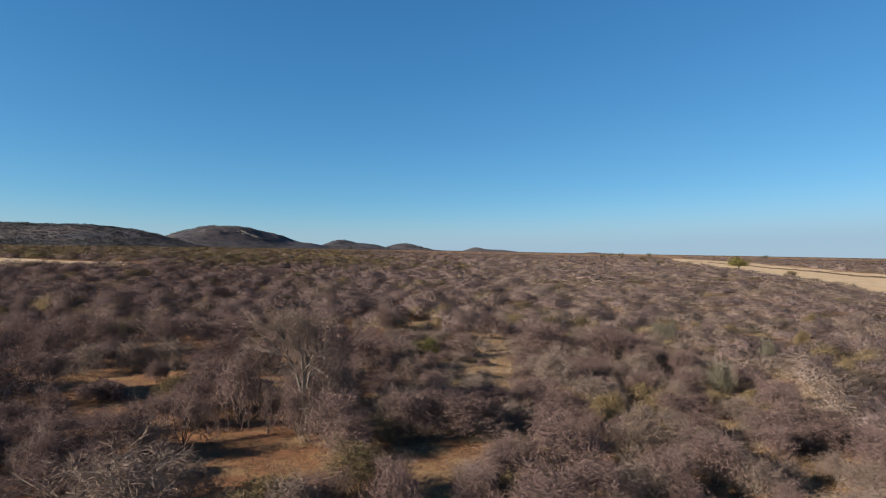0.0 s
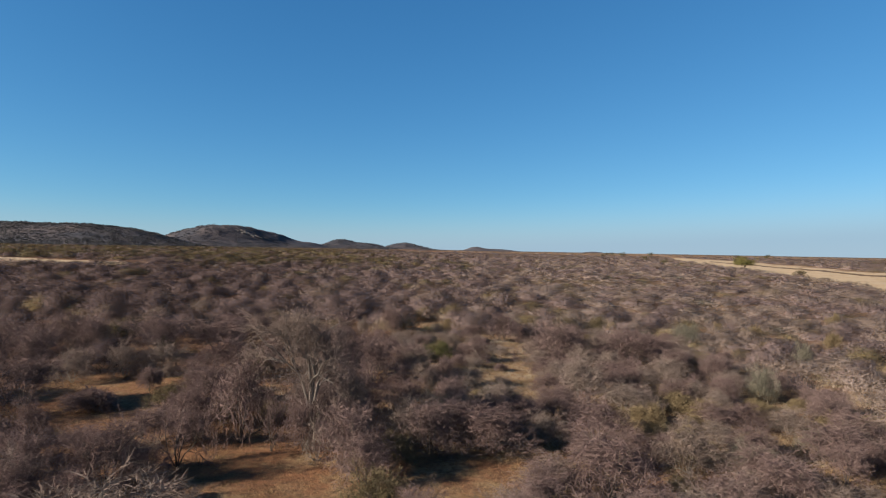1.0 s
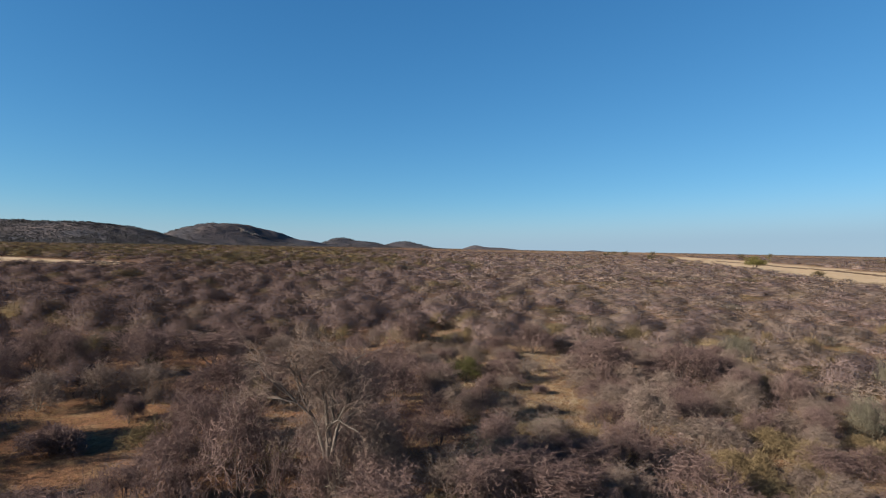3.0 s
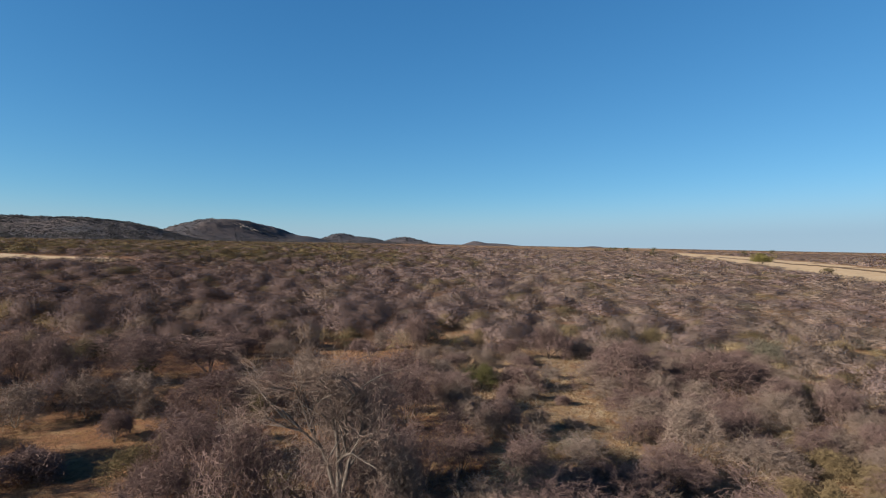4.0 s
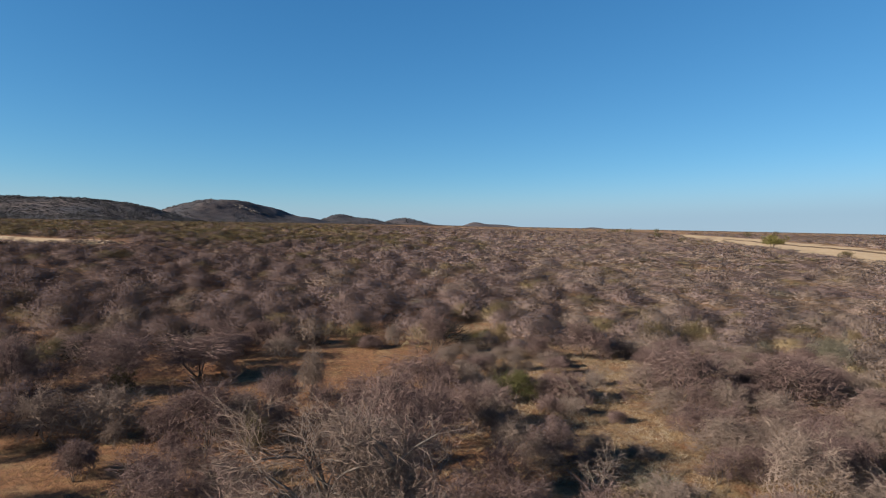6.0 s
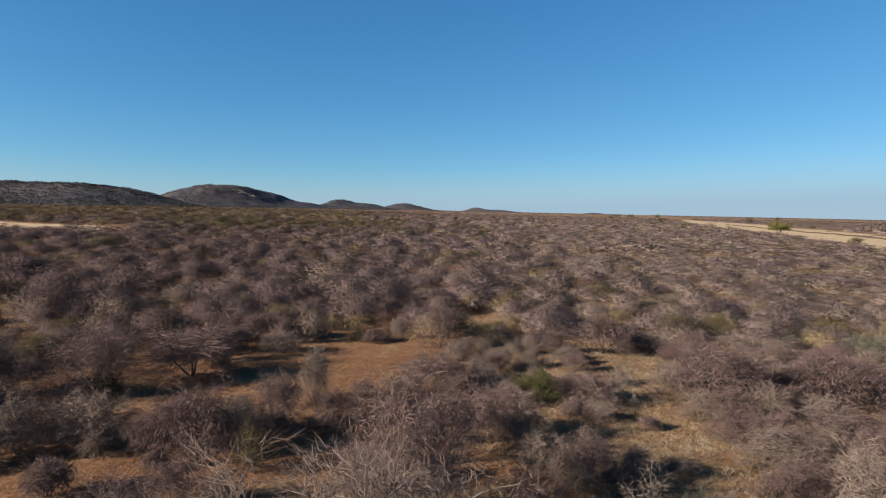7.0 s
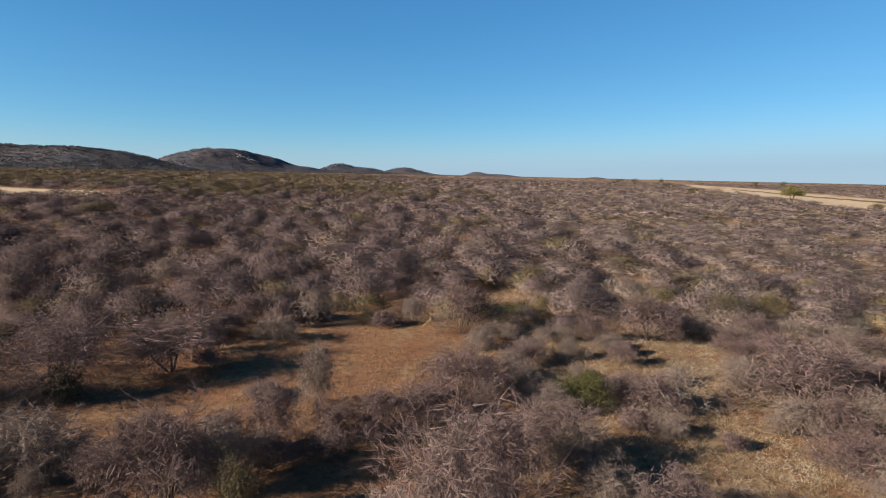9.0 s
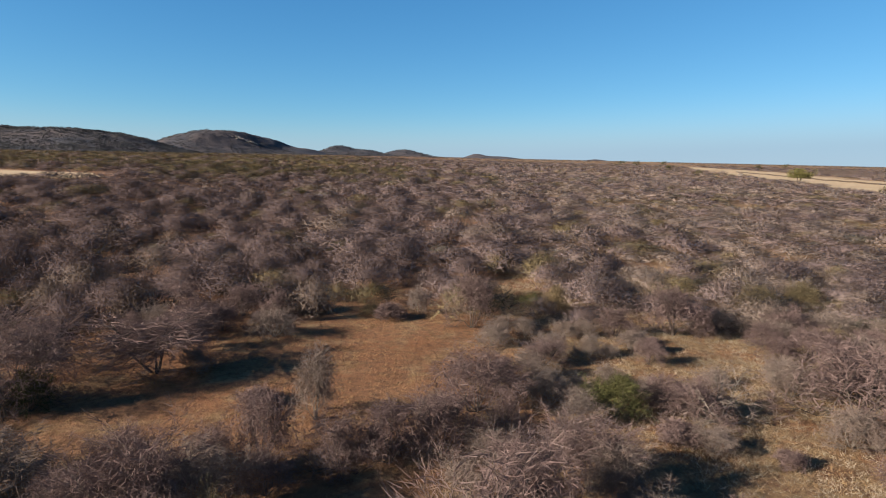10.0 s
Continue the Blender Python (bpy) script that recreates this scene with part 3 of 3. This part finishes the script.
# ---- the large bare tree ----
def big_tree(x, y, radius, height):
    rng = np.random.default_rng(77)
    foot = 0.30 * height
    levels = fitted(skeleton(rng, 4, (4, 4, 5, 6, 6), (6, 30), 0.55, 0.0, 0.70, 0.9), radius, height - foot, 0.45)
    levels = [[v + np.array([0.0, 0.0, foot]) for v in level] for level in levels]
    ob = new("large_tree")
    ob.location = (x, y, float(land(x, y)) - 0.05)
    tagged(ob, "large bare grey thorn tree with crooked spreading limbs", "tree")
    wood, crown, rad = [], [], 0.085
    knee = np.array([[0.10, -0.05, foot * 0.5]])
    wood += [tube(np.array([[-0.12, 0.04, -0.1]]), knee, np.array([0.24]), np.array([0.18]), 9), tube(knee, np.array([[0.0, 0.0, foot + 0.1]]), np.array([0.18]), np.array([0.15]), 9)]
    for k, (a, b, c) in enumerate(levels):
        one = np.ones(len(a))
        if k == 0:
            wood += [tube(a, b, rad * 1.25 * one, rad * one, 8), tube(b, c, rad * one, rad * 0.7 * one, 8)]
        elif k == 3:
            crown += [tube(a, b, max(rad, 0.016) * one, 0.013 * one), tube(b, c, 0.013 * one, 0.010 * one)]
        elif k == 4:
            crown.append(spikes(a, c, 0.010 * one))
        else:
            high = np.minimum(a[:, 2], c[:, 2]) > 0.36 * height
            crown.append(slivers(rng, a[high], c[high], 0.015 * rng.uniform(0.7, 1.3, high.sum())))
        rad *= 0.58
    p, n = dome(rng, 7500, 3)
    p = p * rng.uniform(0.5, 0.97, (7500, 1)) * np.array([radius, radius, height])
    high = p[:, 2] > 0.34 * height
    p, n = p[high], n[high]
    d = unit(np.cross(n, unit(rng.normal(0, 1, p.shape))) + 0.6 * rng.normal(0, 1, p.shape)) * rng.uniform(0.15, 0.40, (len(p), 1))
    crown.append(slivers(rng, p - d * 0.5, p + d * 0.5, 0.018 * rng.uniform(0.6, 1.4, len(p))))
    part("trunk", mesh_of("trunk", *joined(wood), bark_mat["grey"], True), ob)
    for piece in range(4):
        own = [tube(levels[k][i][h], levels[k][i + 1][h], r0 * np.ones(h.sum()), r1 * np.ones(h.sum()), 5)
               for k, r0, r1 in ((1, 0.065, 0.042), (2, 0.038, 0.022)) for i in (0, 1) for h in [np.arange(len(levels[k][0])) // 4 ** k == piece]]
        part("limb", mesh_of("limb", *joined(own), bark_mat["grey"], True), ob, "crooked grey limb")
    part("crown", mesh_of("crown", *joined(crown), twig_mat["pale"]), ob, "fine bare grey twigs")


big_tree(-9.4, 42.3, 3.7, 8.8)


# ---- open ground: outlines x, y ----
CLEARINGS = [
    [(-27.2, 84.8), (-24.1, 85.0), (-20.7, 87.4), (-17.7, 91.5), (-11.9, 93.7), (-9.4, 89.1), (-10.0, 83.9), (-6.7, 83.5), (-5.5, 80.0), (-7.6, 77.6), (-12.5, 75.7), (-13.3, 73.2), (-11.9, 68.6), (-13.2, 68.0), (-16.5, 67.0), (-20.5, 68.2), (-23.8, 68.4), (-26.0, 67.4), (-28.5, 63.6), (-31.1, 62.8), (-36.8, 69.3), (-34.6, 72.1), (-33.8, 74.5), (-32.5, 76.9), (-30.6, 78.0), (-27.1, 78.2)],
    [(-1.1, 86.6), (2.1, 87.1), (1.4, 83.7), (-1.4, 83.2)],
    [(1.4, 81.5), (5.1, 81.8), (11.0, 86.0), (12.6, 84.7), (7.9, 79.2), (1.7, 78.5)],
    [(4.2, 70.4), (8.2, 71.6), (7.0, 69.0), (4.4, 68.6)],
    [(-50.5, 111.4), (-46.1, 112.0), (-43.1, 106.5), (-46.9, 106.0)],
    [(-4.9, 107.1), (-1.1, 109.0), (-3.2, 94.0), (-6.4, 91.9)],
    [(-9.9, 162.3), (-2.7, 167.3), (-2.8, 149.0), (-9.0, 146.6)],
    [(11.8, 115.3), (18.8, 116.7), (16.5, 110.7), (10.8, 109.5)],
    [(-35.4, 59.5), (-30.6, 61.6), (-26.2, 63.2), (-24.4, 60.2), (-26.3, 55.4), (-28.1, 54.0), (-29.5, 51.6)],
    [(4.2, 73.5), (7.6, 72.8), (7.0, 68.4), (3.4, 68.9)],
    [(-1.9, 55.4), (2.2, 58.4), (7.8, 60.9), (6.1, 55.8), (1.2, 53.8), (-2.0, 53.7)],
    [(-2.8, 66.9), (9.1, 66.2), (8.0, 61.5), (0.4, 61.7), (-3.1, 62.7)],
    [(-39.1, 59.5), (-31.2, 62.6), (-25.5, 63.0), (-22.9, 57.4), (-27.8, 55.5), (-31.8, 49.6)],
    [(-30.3, 47.6), (-27.2, 49.9), (-24.2, 49.0), (-23.8, 44.4), (-24.4, 41.9), (-26.1, 41.9)],
    [(-16.9, 58.6), (-14.7, 60.4), (-11.9, 51.9), (-13.6, 49.6)],
    [(-7.4, 57.7), (-4.4, 61.2), (-4.3, 54.9), (-6.8, 54.8)],
    [(-20.2, 39.6), (-13.5, 41.3), (-9.9, 38.4), (-5.2, 32.8), (-2.7, 37.7), (-0.2, 40.8), (5.0, 41.5), (6.3, 39.3), (3.2, 33.2), (1.2, 30.1), (-3.5, 29.9), (-6.5, 30.4), (-10.3, 31.0), (-15.3, 37.0)],
    [(-42.3, 59.3), (-25.3, 62.2), (-22.7, 53.5), (-22.6, 44.3), (-30.4, 43.8)],
    [(-17.9, 61.4), (-14.5, 64.8), (-12.1, 54.3), (-15.0, 51.9)],
]


def is_open(x, y, room=0.0):
    """Whether a place lies in a clearing, on the track or in the far side clearing; room widens the clearings."""
    x, y = np.asarray(x, dtype=float), np.asarray(y, dtype=float)
    free = np.zeros(np.shape(x), dtype=bool)
    for line in CLEARINGS:
        odd = np.zeros(np.shape(x), dtype=bool)
        for (ax, ay), (bx, by) in zip(line, line[1:] + line[:1]):
            cross = (ay > y) != (by > y)
            odd ^= cross & (x < ax + (y - ay) * (bx - ax) / (by - ay + 1e-9))
            if room:
                t = np.clip(((x - ax) * (bx - ax) + (y - ay) * (by - ay)) / max((bx - ax) ** 2 + (by - ay) ** 2, 1e-9), 0, 1)
                free |= np.hypot(x - ax - t * (bx - ax), y - ay - t * (by - ay)) < room
        free |= odd
    free |= (x > strip_near(y) - 1) & (x < strip_near(y) + strip_width(y) + 2)
    free |= (x < -110) & (y > 219 + 0.62 * (x + 117)) & (y < 249 - 0.25 * (x + 120))
    return free


def scattered(rng, y0, y1, gap, margin, jitter=0.48):
    """Loose places on a jittered grid over the wedge of land ahead of the flight."""
    ys = np.arange(y0, y1, gap)
    xs = np.arange(-1.05 * y1 - margin, 1.0 * y1 + margin, gap)
    gx, gy = np.meshgrid(xs, ys)
    gx = gx + rng.uniform(-jitter, jitter, gx.shape) * gap + (np.arange(len(ys)) % 2)[:, None] * gap / 2
    gy = gy + rng.uniform(-jitter, jitter, gy.shape) * gap
    gx, gy = gx.ravel(), gy.ravel()
    keep = (gx > -0.82 * gy - margin) & (gx < 0.82 * gy + margin) & ~is_open(gx, gy, 0.7)
    return gx[keep], gy[keep]


def near_flight(x, y):
    return (x > -33) & (x < 31) & (y > 24) & (y < 90)


# ---- near filling bushes ----
rng = np.random.default_rng(11)
fx, fy = scattered(rng, 24, 92, 2.8, 4)
fx, fy = fx[near_flight(fx, fy)], fy[near_flight(fx, fy)]
taken = np.array([(x, y, r) for _, x, y, r, _ in known] + [(-9.4, 42.3, 2.2)])
for x, y in zip(fx, fy):
    if np.any(np.hypot(taken[:, 0] - x, taken[:, 1] - y) < taken[:, 2] * 0.62 + 0.7):
        continue
    if rng.uniform() < (0.12 if x < -4 else 0.02):
        continue
    u = rng.uniform()
    right = x > 0
    form = "thorn" if u < (0.46 if right else 0.68) else "low" if u < (0.54 if right else 0.80) else "pale" if u < 0.90 else "straw" if u < 0.97 else "silver"
    # the ground opens up around the clearing: smaller, paler growth
    thin = -13 < x < 9 and 60 < y < 95
    if thin:
        form = form if form in ("straw", "silver") else "low" if u < 0.30 else "pale"
    br, bh = BASE[form]
    g = rng.uniform(0.45, 0.80) if thin and form != "low" else rng.uniform(0.72, 1.15)
    bush(form, float(x), float(y), br * g * rng.uniform(0.85, 1.15), bh * g * (0.85 if right else 1.12) * rng.uniform(0.85, 1.15))


# ---- farther scrub, beyond counting ----
def clump_table(seed, twigs, length, width, inner, variants=8):
    """Bushes 1 in radius and 1 high for the distance, with a wide crown over an open foot: corners and the roundness there."""
    made = []
    for k in range(variants):
        r = np.random.default_rng(seed + k)
        p, n = dome(r, twigs, k)
        p = p * r.uniform(0.80, 1.0, (twigs, 1))
        d = unit(n + 0.75 * r.normal(0, 1, p.shape)) * length * r.uniform(0.5, 1.5, (twigs, 1))
        out = [slivers(r, p - d * 0.4, p + d * 0.6, width * r.uniform(0.6, 1.4, twigs))[0]]
        p, n = dome(r, inner, k)
        p = p * r.uniform(0.5, 0.9, (inner, 1))
        d = unit(n + 0.9 * r.normal(0, 1, p.shape)) * length * 1.5 * r.uniform(0.6, 1.4, (inner, 1))
        out.append(slivers(r, p - d * 0.5, p + d * 0.5, width * 2.3 * r.uniform(0.6, 1.4, inner))[0])
        stems = 5
        az, reach = r.uniform(0, 6.28, stems), r.uniform(0.2, 0.7, stems)
        top = np.stack([reach * np.cos(az), reach * np.sin(az), r.uniform(0.5, 0.8, stems)], -1)
        out.append(slivers(r, top * 0.02, top, np.full(stems, min(width * 1.5, 0.05)))[0])
        v = np.concatenate(out)
        v[:, 2] = np.maximum(v[:, 2], 0.0)
        t = v.reshape(-1, 3, 3)
        mid = t.mean(1)
        n = unit(np.stack([mid[:, 0], mid[:, 1], 0.75 * mid[:, 2] + 0.30], -1) + r.normal(0, 0.12, mid.shape))
        back = np.sum(np.cross(t[:, 1] - t[:, 0], t[:, 2] - t[:, 0]) * n, -1) < 0
        t[back] = t[back][:, [0, 2, 1]]
        made.append((t.reshape(-1, 3), np.repeat(n, 3, 0)))
    return made


def spread_out(table, rng, x, y, z, radius, height):
    """Copies of the table's bushes at many places, as corners, roundness and a tone for each bush."""
    turn = rng.uniform(0, 2 * np.pi, len(x))
    which = rng.integers(0, len(table), len(x))
    out, round_, tones = [], [], []
    for k, (v, n) in enumerate(table):
        s = which == k
        if not s.any():
            continue
        cs, sn = np.cos(turn[s])[:, None], np.sin(turn[s])[:, None]
        r, one = radius[s][:, None], np.ones((s.sum(), 1))
        out.append(np.stack([x[s][:, None] + (v[:, 0] * cs - v[:, 1] * sn) * r, y[s][:, None] + (v[:, 0] * sn + v[:, 1] * cs) * r, z[s][:, None] + v[:, 2] * height[s][:, None]], -1).reshape(-1, 3))
        round_.append(np.stack([n[:, 0] * cs - n[:, 1] * sn, n[:, 0] * sn + n[:, 1] * cs, n[:, 2] * one], -1).reshape(-1, 3))
        # tone carries painted shade: darker to the left, where bushes show their unlit sides
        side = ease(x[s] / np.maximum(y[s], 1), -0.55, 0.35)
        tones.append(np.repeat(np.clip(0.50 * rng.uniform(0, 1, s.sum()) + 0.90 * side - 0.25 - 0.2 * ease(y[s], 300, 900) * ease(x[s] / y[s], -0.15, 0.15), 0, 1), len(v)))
    return np.concatenate(out), np.concatenate(round_), np.concatenate(tones)


def scrub(name, label, kind, x, y, radius, height, table, rng, category="scrub"):
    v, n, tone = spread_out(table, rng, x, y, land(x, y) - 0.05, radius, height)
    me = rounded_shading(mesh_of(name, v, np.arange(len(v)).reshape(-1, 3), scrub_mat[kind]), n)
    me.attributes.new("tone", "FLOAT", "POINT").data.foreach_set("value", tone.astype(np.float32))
    return tagged(new(name, me), label, category, kind="stuff")


def belts(y0, y1, gap, margin, growth, size, seed, name, label):
    rng = np.random.default_rng(seed)
    x, y = scattered(rng, y0, y1, gap, margin)
    if y0 < 110:
        keep = ~near_flight(x, y)
        x, y = x[keep], y[keep]
        far = np.array([np.min(np.hypot(taken[:, 0] - a, taken[:, 1] - b) - taken[:, 2] * 0.8) for a, b in zip(x, y)])
        keep = far > 0.6
        x, y = x[keep], y[keep]
    thin = rng.uniform(0, 1, len(x)) > np.where(rolling(x, y, 17.0, 3.0) > 0.6, np.where(y < 112, 0.35, 0.15), 0.03)
    x, y = x[thin], y[thin]
    d = np.hypot(x, y)
    u = rng.uniform(0, 1, len(x))
    olive = 0.04 + 0.62 * ease(y, 210, 330) * ease(-x / y, -0.05, 0.25)
    pale = 0.07 + 0.38 * ease(x / y, -0.12, 0.25)
    kinds = np.where(u < olive, "olive", np.where(u < olive + pale, "pale", np.where(u < olive + pale + np.where(x > 0, 0.10, 0.04), "straw", np.where(u < olive + pale + np.where(x > 0, 0.125, 0.055), "silver", np.where(u < olive + pale + np.where(x > 0, 0.130, 0.062), "green", "thorn")))))
    for kind in ("thorn", "pale", "straw", "silver", "green", "olive"):
        s = kinds == kind
        if not s.any():
            continue
        g = rng.uniform(0.6, 1.4, s.sum())
        tall = np.where((x[s] < -12) & (y[s] < 115), 1.2, 1.0) * np.where((x[s] < -70) & (y[s] > 140), 0.85, 1.0) * (1 - np.where(y[s] < 112, 0.12, 0.30) * ease(x[s] / y[s], -0.05, 0.25))
        small = 0.75 if kind in ("straw", "silver") else 1.0
        scrub(name, label % {"thorn": "bare purplish-brown", "pale": "bleached grey", "straw": "straw-yellow", "silver": "silver-grey", "green": "dark green", "olive": "olive"}[kind],
              kind, x[s], y[s], size[0] * g * small * rng.uniform(0.85, 1.2, s.sum()), size[1] * tall * g * small * rng.uniform(0.8, 1.2, s.sum()), clump_table(seed * 7 + len(kind), *growth), rng)


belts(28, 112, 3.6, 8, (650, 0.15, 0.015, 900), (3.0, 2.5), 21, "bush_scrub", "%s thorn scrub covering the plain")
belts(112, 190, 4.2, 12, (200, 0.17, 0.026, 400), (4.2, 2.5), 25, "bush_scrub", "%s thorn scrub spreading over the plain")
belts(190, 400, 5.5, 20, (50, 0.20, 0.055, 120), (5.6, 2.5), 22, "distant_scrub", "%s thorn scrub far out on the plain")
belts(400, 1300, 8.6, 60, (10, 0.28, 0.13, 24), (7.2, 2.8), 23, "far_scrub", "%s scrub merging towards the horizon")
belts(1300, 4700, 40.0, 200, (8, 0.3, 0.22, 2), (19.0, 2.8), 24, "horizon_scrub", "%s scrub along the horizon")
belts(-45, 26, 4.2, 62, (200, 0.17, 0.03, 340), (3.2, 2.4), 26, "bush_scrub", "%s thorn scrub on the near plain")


# ---- scrub on the hills ----
def hill_scrub():
    for (y, bumps, depth, x0, x1, *_), rise, n, size in zip(HILLS, rises, (24000, 9000, 2600, 1300), (2.2, 2.2, 3.2, 4.2)):
        rng = np.random.default_rng(int(y))
        x, gy = rng.uniform(x0, x1, n), rng.uniform(y - 1.9 * depth, y + 0.3 * depth, n)
        up = rise(x, gy) - land(x, gy)
        keep = (up > 0) & (rng.uniform(0, 1, n) < 0.7 + 0.3 * rolling(x, gy, 60.0, 2.0))
        x, gy = x[keep], gy[keep]
        z = rise(x, gy)
        r = size * rng.uniform(0.6, 1.4, len(x))
        v, n, _ = spread_out(clump_table(int(y), 9, 0.5, 0.38, 3, 4), rng, x, gy, z - 0.2, r, r * 0.9)
        me = rounded_shading(mesh_of("hill_scrub", v, np.arange(len(v)).reshape(-1, 3), hazy_scrub_mat), n)
        tagged(new("hill_scrub", me), "dark grey-green scrub dotted over the hill", "scrub", kind="stuff")


hill_scrub()


# ---- pale outcrop on the rounded hill ----
def outcrop():
    rng = np.random.default_rng(9)
    for _ in range(60):
        t = rng.uniform(0, 1)
        x, y = -680 + 70 * t + rng.normal(0, 8), 1985 + 15 * t - 20 * rng.uniform(0, 1)
        r = rng.uniform(2.0, 5.0)
        bm = bmesh.new()
        bmesh.ops.create_icosphere(bm, subdivisions=2, radius=r)
        for v in bm.verts:
            v.co *= 1 + 0.35 * noise.noise(v.co * 0.35 + Vector((x, y, 0)))
            v.co.z *= 0.6
        me = bpy.data.meshes.new("boulder")
        bm.to_mesh(me)
        bm.free()
        me.materials.append(pale_rock)
        ob = new("boulder", me)
        ob.location = (x, y, float(rises[1](x, y)) + r * 0.15)
        tagged(ob, "pale weathered boulder in the outcrop on the hillside", "boulder", group="boulders of the outcrop")


outcrop()


# ---- trees beside the sandy track ----
def leafy_tree(name, label, x, y, radius, height, seed, colour="green", count=2600, bare=0.24):
    rng = np.random.default_rng(seed)
    levels = fitted(skeleton(rng, 2, (4, 4, 4, 4), (8, 40), 0.5, 0.0), radius, height, 0.5)
    ob = new(name)
    ob.location = (x, y, float(land(x, y)) - 0.05)
    tagged(ob, label, "tree")
    wood, rad = [], 0.03 * height
    for k, (a, b, c) in enumerate(levels[:4]):
        wood += [tube(a, b, rad + 0 * a[:, 0], rad * 0.8 + 0 * a[:, 0], 5), tube(b, c, rad * 0.8 + 0 * a[:, 0], rad * 0.5 + 0 * a[:, 0], 5)]
        rad *= 0.55
    part("trunk", mesh_of("trunk", *joined(wood), bark_mat["dark"]), ob)
    p, _ = dome(rng, 500, seed)
    p = p * rng.uniform(0.55, 1.0, (500, 1)) * np.array([radius, radius, height])
    p = p[p[:, 2] > bare * height]
    ends = levels[-1][2][levels[-1][2][:, 2] > bare * height]
    v, f = leaves(rng, np.concatenate([ends, p]), count, 0.05 * radius, 0.075 * radius)
    part("crown", mesh_of("crown", v, f, twig_mat[colour]), ob, "yellow-green leafy crown")


leafy_tree("roadside_tree", "broad yellow-green tree standing beside the sandy track", 176, 356, 6.6, 8.2, 31, "roadside", 3400, 0.48)
leafy_tree("roadside_tree", "small rounded green tree on the edge of the sandy track", 153, 262, 3.0, 3.4, 32, "olive", 2200)
for x, y, r, h, k in ((215, 640, 7, 6, 1), (172, 470, 5, 5, 2), (300, 1010, 9, 9, 3), (262, 980, 8, 8, 4), (395, 1150, 10, 10, 5), (330, 1180, 9, 8, 6), (440, 900, 8, 8, 7), (590, 1100, 9, 9, 8)):
    leafy_tree("distant_tree", "dark tree rising above the scrub near the skyline", x, y, r * 0.8, h * 1.05, 50 + k, "green", 900)


# ---- dry grass on the open sand ----
def dry_grass(seed, n, x0, x1, y0, y1, share, tall, material, label):
    rng = np.random.default_rng(seed)
    x, y = rng.uniform(x0, x1, n), rng.uniform(y0, y1, n)
    keep = rng.uniform(0, 1, n) < share(x, y) * (0.6 + 0.6 * (rolling(x, y, 3.1, 5.0) > 0.1))
    x, y = x[keep], y[keep]
    blades = 4
    at = np.repeat(np.stack([x, y, land(x, y) - 0.02], -1), blades, 0)
    size = np.repeat(rng.uniform(*tall, len(x)), blades) * rng.uniform(0.6, 1.2, len(at))
    at = at + rng.normal(0, 0.07, at.shape) * np.array([1, 1, 0])
    lean = np.concatenate([rng.normal(0, 0.8, (len(at), 2)), np.ones((len(at), 1))], 1)
    v, f = slivers(rng, at, at + lean * size[:, None], 0.020 * rng.uniform(0.6, 1.4, len(at)))
    tagged(new("dry_grass", mesh_of("dry_grass", v, f, material)), label, "grass", kind="stuff")


dry_grass(41, 90000, -40, 26, 25, 95, lambda x, y: np.where(is_open(x, y), 0.7, np.where(x > -4, 0.6, 0.2)), (0.05, 0.24), grass_mat, "tufts of dry straw-coloured grass on red sand")
dry_grass(42, 85000, -10, 40, 40, 118, lambda x, y: 0.75 * ease(x, -10, 2), (0.12, 0.36), bleached_grass_mat, "bleached grey-yellow grass standing between the bushes")
